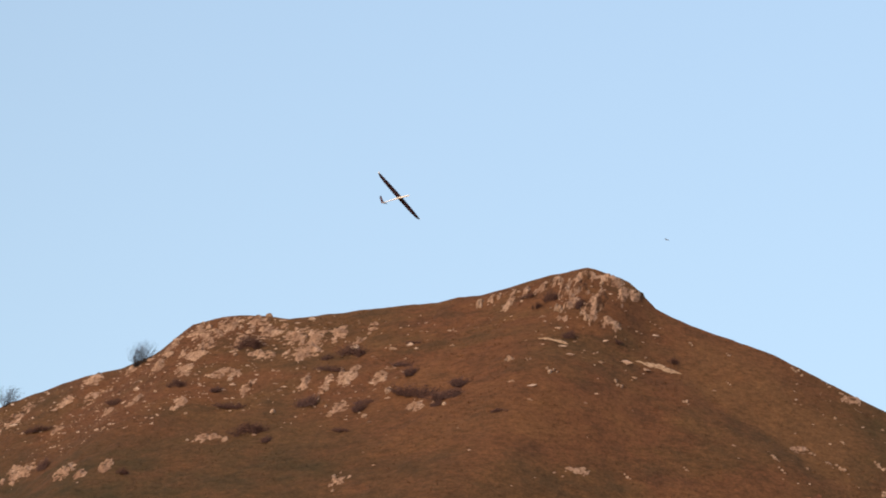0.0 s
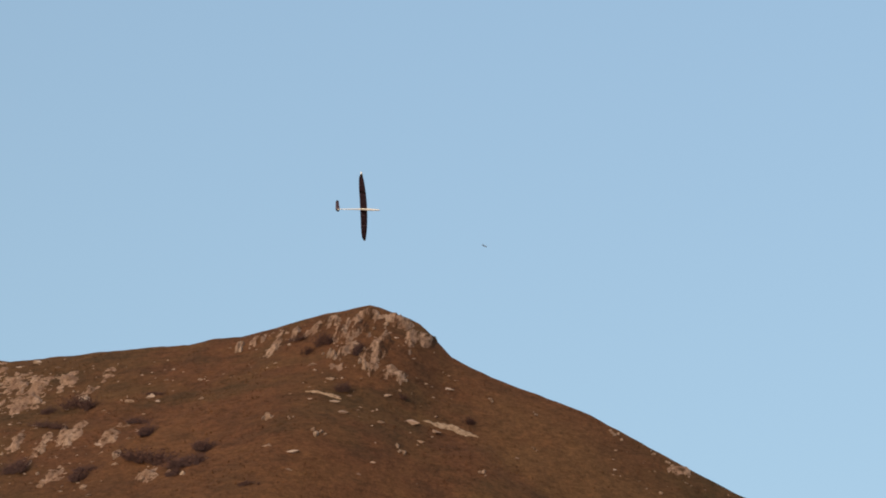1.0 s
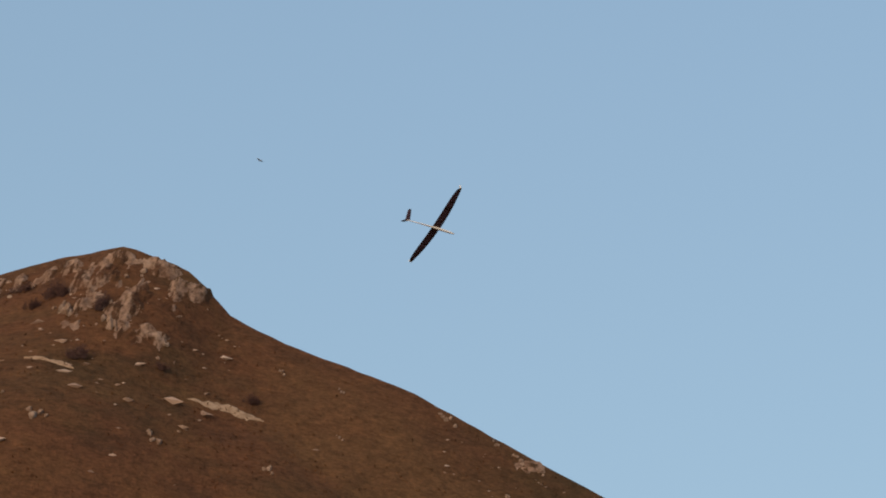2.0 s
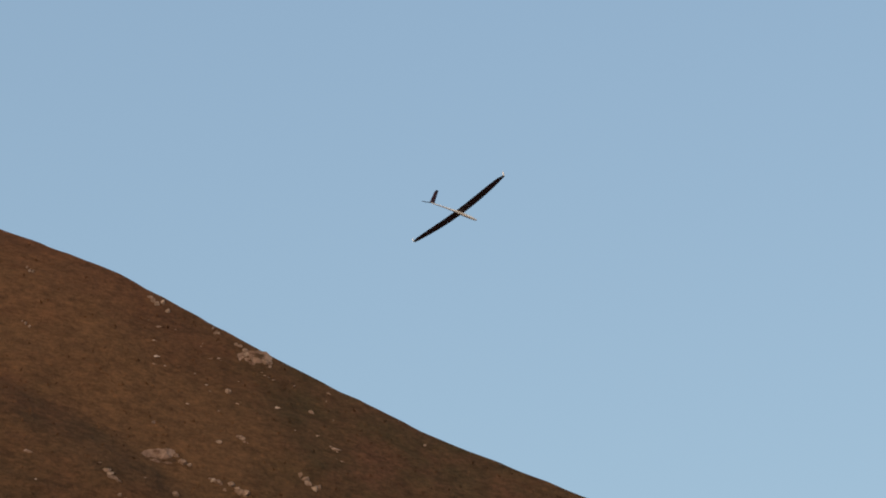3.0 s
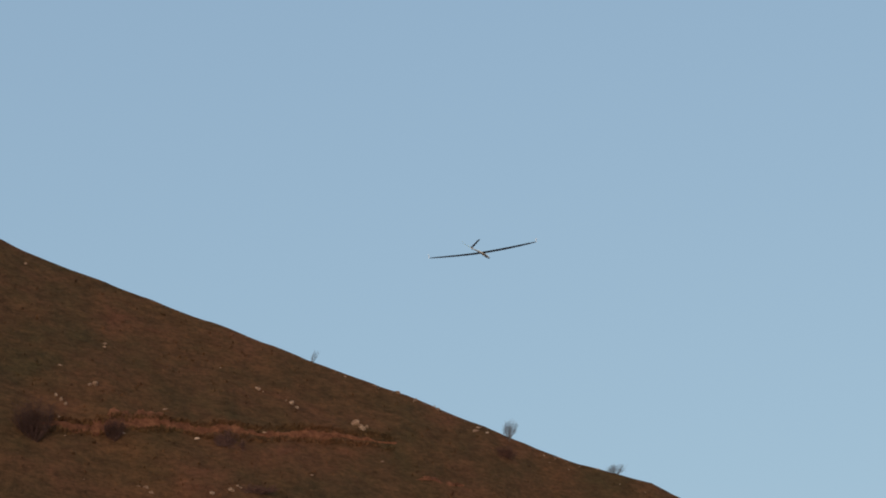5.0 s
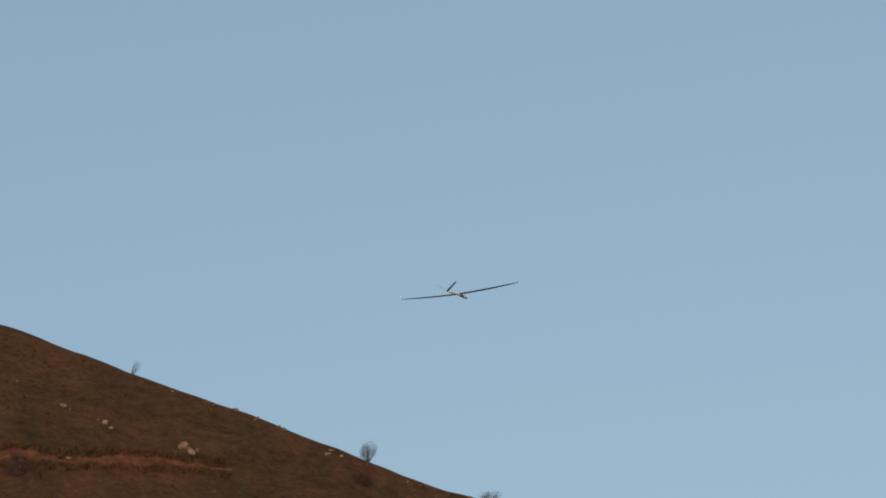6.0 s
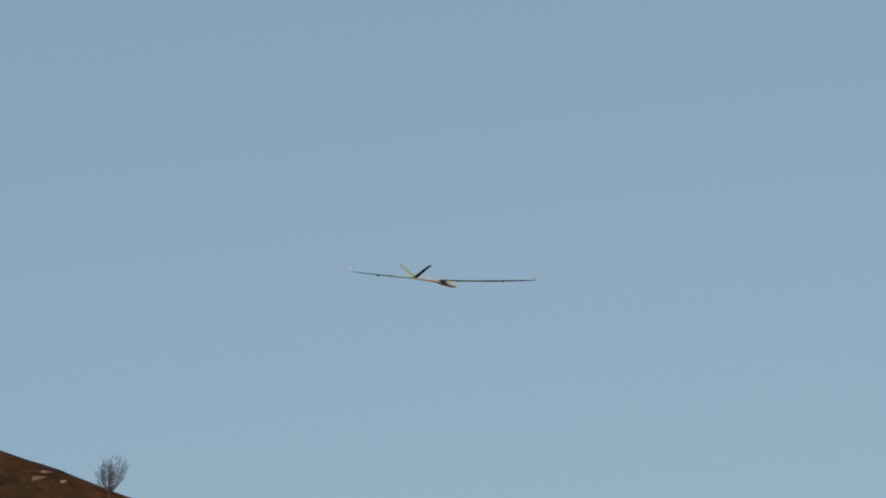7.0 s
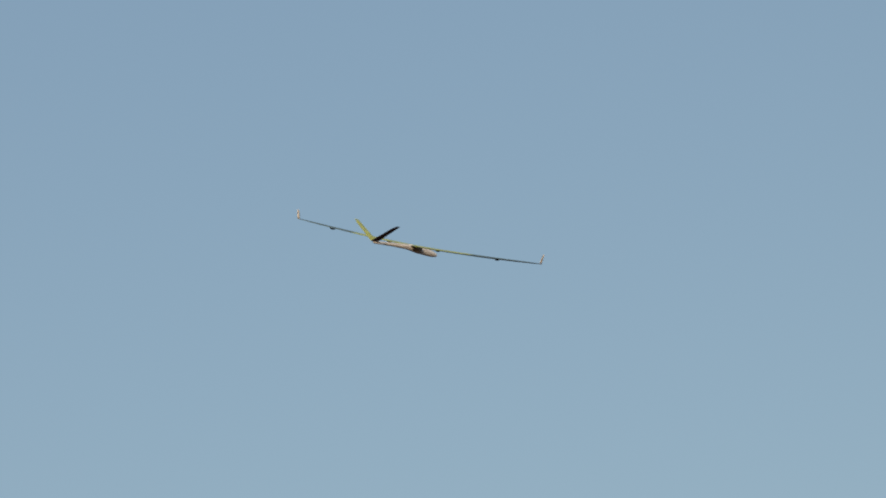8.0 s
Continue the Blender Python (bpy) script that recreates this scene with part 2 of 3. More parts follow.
def link(name, verts, faces, mats, parent=None, smooth=False, indices=None):
    me = bpy.data.meshes.new(name)
    me.from_pydata([tuple(v) for v in verts], [], [tuple(f) for f in faces])
    for m in mats if isinstance(mats, (list, tuple)) else [mats]:
        me.materials.append(m)
    me.polygons.foreach_set("use_smooth", [smooth] * len(me.polygons))
    if indices is not None:
        me.polygons.foreach_set("material_index", list(indices))
    me.update()
    ob = new(name, me)
    ob.parent = parent
    return ob


def build_ground():
    xs = spread(-112.0, 96.0, 0.5, 3500.0)
    # rows follow the crest, so that the ridge line is an edge of the mesh
    off = np.concatenate([[-3500, -1800, -900, -450, -220, -150, -120, -95, -75, -60, -50, -44, -40], np.arange(-37, -0.3, 0.42), [-0.12, -0.03, -0.008, 0.0, 0.012, 0.35, 0.8, 1.5, 2.5, 4, 6, 9, 13, 18, 25, 35, 50, 80, 150, 300, 700, 1600, 3600]])
    cy, cz = crest(xs)
    X = np.repeat(xs[:, None], len(off), 1)
    Y = cy[:, None] + off[None, :]
    Z = land(X, Y)
    n, k = X.shape
    verts = np.stack([X, Y, Z], -1).reshape(-1, 3)
    idx = np.arange(n * k).reshape(n, k)
    faces = np.stack([idx[:-1, :-1], idx[1:, :-1], idx[1:, 1:], idx[:-1, 1:]], -1).reshape(-1, 4)
    ob = link("ground", verts.tolist(), faces.tolist(), TURF, smooth=True)
    return tagged(ob, "steep hillside of dry russet and olive turf below a ridge", "hillside", kind="structure")


GROUND = build_ground()


BANK = [(37.6, -2.9), (40.1, -1.95), (42.8, -0.62), (45.8, 0.5), (48.8, 1.52), (52.0, 3.12), (54.7, 4.15), (57.8, 5.1)]


def build_grass():
    """Short tufts all over the near face of the hill."""
    n = 42000
    x = rng.uniform(-108, 92, n)
    cy, cz = crest(x)
    d = rng.uniform(0.3, 30, n)
    dens = 0.5 + 0.5 * vnoise(x / 4.0, d / 3.0) + 0.25 * vnoise(x / 1.2, d)
    keep = rng.random(n) < np.clip(dens, 0.12, 1)
    x, y = x[keep], (cy - d)[keep]
    # taller tufts hang over both lips of the soil bank
    bx = rng.uniform(38, 57.5, 1500)
    by = np.interp(bx, [p[0] for p in BANK], [p[1] for p in BANK]) + rng.choice([-0.2, -0.26, 0.25, 0.3, 0.36], 1500) + rng.normal(0, 0.05, 1500)
    tall = np.concatenate([np.ones(len(x)), np.full(1500, 1.5)])
    x, y = np.concatenate([x, bx]), np.concatenate([y, by])
    z = land(x, y)
    n = len(x)
    verts, faces = np.zeros((n * 9, 3)), np.arange(n * 9).reshape(-1, 3)
    for b in range(3):
        a = rng.uniform(0, 2 * np.pi, n)
        h, w = rng.uniform(0.04, 0.11, n) * tall, rng.uniform(0.03, 0.08, n) * tall
        lx, ly = rng.normal(0, 0.09, n), rng.normal(-0.04, 0.09, n)
        ox, oy = rng.normal(0, 0.07, n), rng.normal(0, 0.07, n)
        verts[b * 3::9] = np.stack([x + ox - np.cos(a) * w, y + oy - np.sin(a) * w * 0.4, z - 0.06], -1)
        verts[b * 3 + 1::9] = np.stack([x + ox + np.cos(a) * w, y + oy + np.sin(a) * w * 0.4, z - 0.06], -1)
        verts[b * 3 + 2::9] = np.stack([x + ox + lx, y + oy + ly, z + h], -1)
    return tagged(link("grass", verts.tolist(), faces.tolist(), BLADES), "short dry russet grass tufts on the hillside", "grass", kind="stuff")


build_grass()


# ---- earth scars ----
def scar(name, points, width, mat, label, category, lift=0.05):
    px = np.array([p[0] for p in points], float)
    py = np.array([p[1] for p in points], float)
    xs = np.arange(px[0], px[-1] + 0.01, 0.11)
    width = np.interp(xs, px, width) if isinstance(width, list) else width
    ys = np.interp(xs, px, py)
    end = np.clip(np.minimum(xs - px[0], px[-1] - xs) / (0.22 * (px[-1] - px[0])), 0.1, 1)
    up = width * end * np.maximum(0.15, 1.0 + 0.6 * vnoise(xs / 0.9, 1.7) + 0.5 * vnoise(xs / 0.3, 4.7) + 0.4 * vnoise(xs / 0.13, 8.7))
    down = width * end * np.maximum(0.1, 0.6 + 0.6 * vnoise(xs / 1.3, 6.2) + 0.35 * vnoise(xs / 0.3, 2.4) + 0.3 * vnoise(xs / 0.13, 5.4))
    rows = np.linspace(-1, 1, 7)
    X = np.repeat(xs[:, None], 7, 1)
    Y = ys[:, None] + np.where(rows < 0, rows * down[:, None], rows * up[:, None])
    Z = land(X, Y) + lift * (1 - np.abs(rows) ** 4) - 0.03 + 0.05 * vnoise(X / 0.4, Y / 0.4)
    k = len(xs)
    idx = np.arange(k * 7).reshape(k, 7)
    faces = np.stack([idx[:-1, :-1], idx[1:, :-1], idx[1:, 1:], idx[:-1, 1:]], -1).reshape(-1, 4)
    ob = link(name, np.stack([X, Y, Z], -1).reshape(-1, 3).tolist(), faces.tolist(), mat, smooth=True)
    return tagged(ob, label, category, kind="structure")


scar("dirt_bank", BANK, [0.3, 0.34, 0.42, 0.4, 0.26, 0.2, 0.24, 0.15], SOIL, "bare red soil bank along a path on the hillside", "earth bank", 0.12)
scar("dirt_patch", [(58.4, 3.6), (59.9, 4.05), (61.5, 4.7)], 0.13, SOIL, "small patch of bare red soil in the turf", "earth patch")
scar("dirt_patch", [(26.0, -8.2), (27.7, -7.7), (29.0, -6.9), (30.5, -6.3), (31.6, -6.3)], 0.9, SOIL, "patch of bare red soil on the lower slope", "earth patch")
scar("gravel_scar", [(-2.5, -9.2), (-0.7, -9.1), (1.0, -8.9)], 0.2, CHALK, "narrow pale gravel scar across the turf", "path", 0.1)
scar("gravel_scar", [(7.4, -5.85), (9.6, -4.75), (12.0, -3.9)], 0.24, CHALK, "pale gravel scar on the shoulder of the hill", "path", 0.1)


# ---- rocks ----
def rock_mesh(seed):
    """An angular block: a lump cut back by a dozen planes."""
    r = random.Random(seed)
    bm = bmesh.new()
    bmesh.ops.create_icosphere(bm, subdivisions=2, radius=0.62)
    off = Vector((seed * 3.7, seed * 1.3, seed * 7.1))
    cuts = [(Vector((r.gauss(0, 1), r.gauss(0, 1), r.gauss(0, 0.8))).normalized(), r.uniform(0.30, 0.47)) for _ in range(12)]
    for v in bm.verts:
        v.co *= 1.0 + 0.3 * noise.noise(v.co * 1.7 + off)
        for n, d in cuts:
            over = v.co.dot(n) - d
            if over > 0:
                v.co -= n * over
        v.co *= 1.0 + 0.07 * noise.cell(v.co * 4.0 + off)
    me = bpy.data.meshes.new("rock")
    bm.to_mesh(me)
    bm.free()
    me.materials.append(ROCK)
    return me


ROCKS = [rock_mesh(s) for s in range(12)]
pick = random.Random(11)


def put_rock(x, y, w, h, depth=None):
    depth = depth or 0.5 * (w + h)
    ob = new("rock", pick.choice(ROCKS))
    ob.parent = GROUND
    z = float(land(x, y))
    # on the long shoulder the beds dip along the slope
    dip = 10 if x > 5 else 2
    ob.matrix_basis = pose(x, y + 0.12 * depth, z + 0.12 * h, pick.uniform(-14, 14), dip + pick.uniform(-12, 12), pick.uniform(-30, 30)) @ Matrix.Diagonal((w * 0.95, depth * 0.9, h * 1.1, 1))


def put_ledge(x, y, w, h):
    """A short ledge broken into a few blocks that lie close together along the bed."""
    fall = 0.06 if x > 5 else 0.0
    n = 3 if w < 0.8 else 5
    for i in range(n):
        u = (i + 0.5) / n - 0.5 + pick.uniform(-0.08, 0.08)
        s = pick.uniform(0.75, 1.25) * (1.15 - abs(u))
        put_rock(x + u * w * 1.1, y - fall * u * w + pick.uniform(-0.25, 0.25) * h, w * 0.42 * s, h * 0.62 * s)


CRAG_LEFT = [(-87.06, -1.4, 3.37, 2.53), (-73.69, -6.63, 1.96, 1.1), (-71.84, -12.44, 3.8, 1.52), (-59.49, -17.86, 3.18, 1.06), (-74.87, -11.49, 2.31, 1.23), (-55.2, -19.35, 1.72, 0.55),
        (-52.18, -18.74, 1.71, 0.68), (-72.74, -2.23, 2.4, 1.2), (-77.72, -2.07, 2.03, 1.14), (-75.84, 0.8, 2.87, 0.98), (-62.91, -8.69, 1.87, 0.45), (-56.98, -10.6, 2.04, 0.87),
        (-68.73, 0.41, 1.6, 1.2), (-58.98, -4.96, 1.89, 2.12), (-59.76, -2.74, 1.92, 1.92), (-52.62, -7.13, 2.56, 1.02), (-52.78, -4.99, 2.59, 1.33), (-52.87, -2.86, 3.37, 1.65),
        (-51.52, -1.79, 3.38, 1.13), (-56.58, -1.69, 2.29, 1.53), (-47.23, -1.02, 3.72, 0.74), (-47.06, -3.7, 1.83, 1.46), (-45.76, -7.83, 3.55, 0.71), (-40.73, -9.3, 1.73, 1.1)]
CRAG_MID = [(-48.58, -11.99, 1.54, 0.84), (-40.69, -15.2, 2.99, 0.53), (-42.54, -5.06, 2.85, 0.57), (-38.56, -3.14, 3.92, 1.28), (-35.75, -3.74, 2.81, 1.41), (-36.16, -5.16, 4.88, 1.05),
        (-40.33, -2.41, 2.16, 1.01), (-32.68, -3.35, 1.74, 0.98), (-28.78, -4.83, 1.36, 0.68), (-26.42, -9.2, 2.96, 1.18), (-21.54, -9.57, 1.68, 1.42), (-28.94, -9.95, 1.32, 1.45),
        (-32.12, -9.43, 1.67, 0.94), (-18.94, -12.03, 1, 0.88), (-13.41, -14.35, 2.73, 0.61), (-24.62, -12.59, 1.91, 0.64), (-20.29, -14.18, 0.87, 0.5), (-25.18, -13.68, 0.89, 0.51),
        (-33.71, -12.89, 1.18, 0.53), (-28.21, -3.13, 1.24, 0.69), (-22.44, -6.5, 0.99, 0.4), (-17.99, -20.72, 1.88, 0.59), (-56.22, -4.4, 1.35, 1.05), (-43.94, -1.78, 2.92, 1.17)]
PEAK = [(-14.12, -2.2, 0.93, 1.6), (-12.4, -1.8, 1.99, 1.2), (-9.68, -3.07, 1.44, 1.96), (-2.29, -4.03, 1.66, 1.53), (-0.64, -3.77, 2.23, 2.55), (-0.62, -5.41, 1.89, 2.51),
        (1.71, -4.94, 1.75, 2.75), (3.7, -5.51, 1.73, 0.87), (3.01, -1.56, 2.56, 0.9), (4.24, -2.15, 1.78, 1.4), (4.85, -5.04, 0.74, 0.49), (-0.37, -2.46, 1.93, 0.9),
        (-4.3, -2.26, 1.69, 0.91), (2.05, -3.66, 1.26, 1.9), (1.36, -6.17, 1.12, 1.24), (-1.82, -6.09, 1.13, 1.5), (5.2, -1.03, 1.27, 0.89), (1.91, -1.64, 1.54, 0.64),
        (-8, -2.56, 1.31, 0.92), (-5.76, -2.78, 1.3, 1.17)]
FACE = [(-4.57, -11.47, 1.09, 0.85), (-2.23, -11.86, 0.6, 0.48), (0.93, -12.49, 1.18, 0.71), (7.15, -9.45, 1.06, 0.59), (13.68, -6.87, 0.71, 0.59), (22.86, -6.91, 1.14, 0.29),
        (16.53, -2.5, 0.48, 0.3), (11.66, -0.98, 0.62, 0.43), (15.63, -0.32, 0.49, 0.37), (6.89, -17.56, 1.92, 0.44), (11.12, -14.98, 0.77, 0.33), (15.73, -11.59, 0.67, 0.34),
        (0.33, -15.5, 0.69, 0.23), (-2.72, -14.18, 0.82, 0.35), (23.78, -7.29, 0.79, 0.34), (-15.94, -4.99, 0.79, 0.39), (-14.29, -7.2, 0.64, 0.38)]
SLOPE = [(24.65, -3.86, 1.47, 0.53), (25.45, -3.66, 0.88, 0.41), (27.31, -3.67, 0.87, 0.35), (28.51, -3.36, 1.16, 0.52), (31.6, -0.87, 1.08, 0.54), (31.26, -0.95, 0.6, 0.36),
        (32.81, -2.87, 1.3, 0.58), (25.65, -5.23, 0.4, 0.29), (26.85, 0.46, 0.44, 0.25), (23.8, -3.08, 0.24, 0.18), (26.99, -2, 0.3, 0.21), (28.01, -1.1, 0.61, 0.24),
        (31.12, 2.36, 0.32, 0.19), (28.48, 2.47, 0.58, 0.19), (27.85, 3.16, 1.46, 0.71), (27.11, 2.88, 0.91, 0.45), (28.4, 3.11, 0.78, 0.45), (22.36, 2.1, 1.18, 0.59),
        (37.22, 4.44, 0.26, 0.16), (25.51, 2.83, 0.46, 0.39), (39.37, -1.1, 0.66, 0.48), (49.87, 4.23, 0.51, 0.29), (51.67, 4.35, 0.71, 0.29), (40.79, 0.02, 0.3, 0.18)]
FOOT = [(41.47, 2.37, 0.25, 0.16), (31.08, 2.4, 0.26, 0.16), (27.95, -1.09, 0.56, 0.25), (55.6, 5.1, 0.96, 0.52), (41.06, 0.16, 0.39, 0.26), (41.48, 2.57, 0.34, 0.13),
        (43.52, -2.82, 0.77, 0.25), (47.73, -1.47, 0.44, 0.19), (46.77, -2.03, 0.31, 0.19), (48.32, -1.17, 0.63, 0.22), (61.03, 8.23, 0.5, 0.22), (58.54, 7.92, 0.36, 0.18),
        (57.11, 7.65, 0.5, 0.18), (59.6, 8.01, 0.36, 0.18)]



def fbm(x, y, n=4):
    return sum(vnoise(x * 2 ** i + 17 * i, y * 2 ** i + 5 * i) / 2 ** i for i in range(n)) / 1.6


def outcrop(rows, x0, x1, d0, d1, step, label, height=0.9, ribs=0.0, spread_y=0.8, mat=BEDROCK):
    """Bedrock that breaks through the turf where the blocks lie."""
    xs = np.arange(x0, x1, step)
    ds = np.arange(d0, d1, step * 0.8)
    X = np.repeat(xs[:, None], len(ds), 1)
    Y = crest(X)[0] - ds[None, :]
    H = land(X, Y) / 1.28
    env = np.zeros_like(X)
    for x, y, w, h in rows:
        if w > 1.2:
            env = np.maximum(env, np.exp(-((X - x) / (0.62 * w)) ** 2 - ((H - float(land(x, y)) / 1.28) / (spread_y * h + 0.15)) ** 2))
    # level beds, broken into blocks by open joints
    rough = 0.45 * fbm(X / 1.3, H / (0.45 + 1.6 * ribs)) + 0.8 * fbm(X / (0.62 - 0.3 * ribs) + 9, H / (0.27 + ribs)) - 0.35 * np.abs(fbm(X / 0.5, H / 0.4 + 31))
    rise = height * (env * 1.05 + 0.95 * rough * np.clip(0.4 + 1.6 * env, 0, 1) - 0.47)
    Z = land(X, Y) + np.where(rise > 0, np.round(rise / 0.17) * 0.17 * 0.6 + rise * 0.4, rise) + 0.05 * fbm(X / 0.2, Y / 0.2)
    X = X + 0.10 * vnoise(X / 0.25, Y / 0.25)
    Y = Y - 0.5 * np.maximum(rise, 0)
    n, k = X.shape
    idx = np.arange(n * k).reshape(n, k)
    faces = np.stack([idx[:-1, 1:], idx[1:, 1:], idx[1:, :-1], idx[:-1, :-1]], -1).reshape(-1, 4)
    near = (rise > -0.25).reshape(-1)
    faces = faces[near[faces].any(1)]
    used = np.unique(faces)
    back = np.zeros(n * k, int)
    back[used] = np.arange(len(used))
    ob = link("outcrop", np.stack([X, Y, Z], -1).reshape(-1, 3)[used].tolist(), back[faces].tolist(), mat)
    tagged(ob, label, "rock outcrop", kind="structure")


def build_rocks():
    for rows, spill in ((CRAG_LEFT, 2), (CRAG_MID, 2), (PEAK, 1), (FACE, 1), (SLOPE, 0), (FOOT, 0)):
        for x, y, w, h in rows:
            big = w > 1.2
            if not big:
                (put_ledge if w > 0.45 and x > -18 else put_rock)(x, y, w, h)
            for _ in range(spill if big else 0):
                s = pick.uniform(0.15, 0.32)
                put_rock(x + pick.gauss(0, 0.7 * w), y + pick.gauss(-0.5, 0.6), w * s, w * s * pick.uniform(0.45, 0.9))
    outcrop(CRAG_LEFT, -92, -36, -0.1, 22, 0.22, "weathered pinkish limestone crag breaking through the turf", 0.5)
    outcrop(CRAG_MID, -56, -10, -0.1, 22, 0.22, "broken limestone ledges in the dry turf", 0.5)
    outcrop(PEAK, -17, 11, -0.1, 9.5, 0.16, "ribbed limestone cliff below the summit", 0.5, 0.3, 0.6, CLIFF)
    outcrop(FACE + SLOPE, 22, 38, -0.1, 16, 0.18, "small limestone ledges on the shoulder", 0.3, 0.0, 0.35)
    outcrop(FACE, -6, 22, 1.0, 22, 0.22, "low limestone ledges in the turf", 0.3, 0.0, 0.35)


build_rocks()


def build_scree():
    """Loose stones, thick round the crags and thin elsewhere."""
    areas = [(-72, -50, 0.2, 14, 760), (-50, -34, 0.2, 12, 640), (-34, -18, 1.5, 15, 220), (-95, -70, 0.3, 12, 330), (-16, -7, 0.5, 5, 60), (-4, 9, 1, 9, 150), (-20, 30, 4, 22, 60),
             (22, 33, 0.3, 3.5, 70), (24, 40, 3, 14, 50), (40, 66, 2, 13, 70), (54, 80, 0.0, 0.6, 45)]
    verts, faces = [], []
    for x0, x1, d0, d1, n in areas:
        for _ in range(round(0.45 * n)):
            x, d = pick.uniform(x0, x1), pick.uniform(d0, d1)
            y = float(crest(x)[0]) - d
            s = min(0.7, 0.08 + pick.expovariate(8.0)) * (1.0 if x < 20 else 0.55)
            z = float(land(x, y)) + 0.1 * s
            base = len(verts)
            for i in range(4):
                a = i * math.pi / 2 + pick.uniform(-0.5, 0.5)
                r = s * pick.uniform(0.45, 0.8)
                verts.append((x + r * math.cos(a) * 2.0, y + r * math.sin(a) * 0.75, z + pick.uniform(-0.35, 0.2) * s))
            verts.append((x + pick.uniform(-0.2, 0.2) * s, y + pick.uniform(-0.2, 0.2) * s, z + s * pick.uniform(0.2, 0.45)))
            verts.append((x, y, z - 0.5 * s))
            for i in range(4):
                faces += [(base + i, base + (i + 1) % 4, base + 4), (base + (i + 1) % 4, base + i, base + 5)]
    tagged(link("scree", verts, faces, SCREE), "loose pale limestone fragments strewn over the turf", "stones", kind="stuff")


build_scree()


# ---- bushes and bare trees ----
def stick(verts, faces, a, b, ra, rb, sides=4):
    a, b = Vector(a), Vector(b)
    axis = (b - a).normalized()
    u = axis.orthogonal().normalized()
    v = axis.cross(u)
    base = len(verts)
    for p, r in ((a, ra), (b, rb)):
        for i in range(sides):
            t = 2 * math.pi * i / sides
            verts.append(tuple(p + (u * math.cos(t) + v * math.sin(t)) * r))
    for i in range(sides):
        j = (i + 1) % sides
        faces.append((base + i, base + j, base + sides + j, base + sides + i))


def build_bush(seed):
    """A low, spreading heath bush one metre wide and half a metre high, built up of several clumps."""
    r = random.Random(seed)
    bush = new("bush")
    verts, faces, lv, lf = [], [], [], []
    clumps = [Vector((r.uniform(-0.36, 0.36), r.uniform(-0.3, 0.3), -0.08)) for _ in range(9)]
    for _ in range(150):
        foot = r.choice(clumps)
        room = 1.0 - 0.9 * abs(foot.x)
        a, e = r.uniform(0, 2 * math.pi), r.uniform(0.25, 1.45)
        l = r.uniform(0.14, 0.42) * room
        s = foot + Vector((r.gauss(0, 0.04), r.gauss(0, 0.04), 0))
        tip = s + Vector((math.cos(a) * math.cos(e) * l, math.sin(a) * math.cos(e) * l, math.sin(e) * l * 1.15 + 0.1))
        mid = (s + tip) / 2 + Vector((r.gauss(0, 0.03), r.gauss(0, 0.03), 0.03))
        stick(verts, faces, s, mid, 0.006, 0.004, 3)
        stick(verts, faces, mid, tip, 0.004, 0.002, 3)
        for _ in range(13):
            c = s.lerp(tip, r.uniform(0.25, 1.05)) + Vector((r.gauss(0, 0.035), r.gauss(0, 0.035), r.gauss(0, 0.025)))
            k = len(lv)
            for _ in range(3):
                lv.append(tuple(c + Vector((r.gauss(0, 0.017), r.gauss(0, 0.017), r.gauss(0, 0.017)))))
            lf.append((k, k + 1, k + 2))
    link("brushwood", verts, faces, TWIG, bush)
    link("foliage", lv, lf, LEAF, bush)
    return tagged(bush, "low spreading purple-brown heath bush on the turf", "bush", "heath bushes")


BUSHES = [(0.61, -8.33, 2.81, 1.83), (-5.05, -5.17, 1.91, 1.53), (-7.2, -3.56, 3.56, 1.3), (-3.49, -4.8, 1.59, 1.14), (-8.87, -13.2, 3.32, 1.21), (-14.4, -12.85, 4.3, 1.6),
        (-10.09, -14.29, 3.6, 1.08), (-17.07, -10.06, 2.66, 1.27), (-19.58, -8.53, 1.81, 1.03), (-29.61, -12.2, 2.73, 1.43), (-21.12, -13.41, 2.63, 1.25), (-21.12, -12.6, 1.89, 0.88),
        (-27.93, -6.52, 3.5, 1.21), (-31.13, -6.8, 2.71, 0.95), (-30, -8.2, 2.81, 0.94), (-45.2, -4.53, 3.03, 1.45), (-44.27, -10.1, 2.64, 0.9), (-40.2, -11.67, 3.39, 0.88),
        (-34.89, -14.94, 3.58, 1.17), (-31.12, -16.09, 2.04, 0.77), (-22.43, -15.43, 1.74, 0.62), (-51.5, -9.61, 2.58, 0.93), (-2.15, -17.1, 2.52, 0.52), (-20.36, -5.79, 1.58, 0.53),
        (5.26, -6.02, 1.22, 0.43), (10.68, -3.54, 1.34, 0.73), (-62.97, -7.61, 2.26, 1.06), (-67.7, -13.27, 2.23, 1.49), (-48.64, -19.51, 2.28, 0.87), (-78.64, -5.64, 4.01, 1.12),
        (-11.11, -14.82, 1.56, 0.78), (47.95, 0.5, 1.95, 1.0), (48.91, -1.1, 1.39, 0.57), (64.79, 7.58, 1, 0.64), (0.5, -5.6, 1.3, 1.5)]


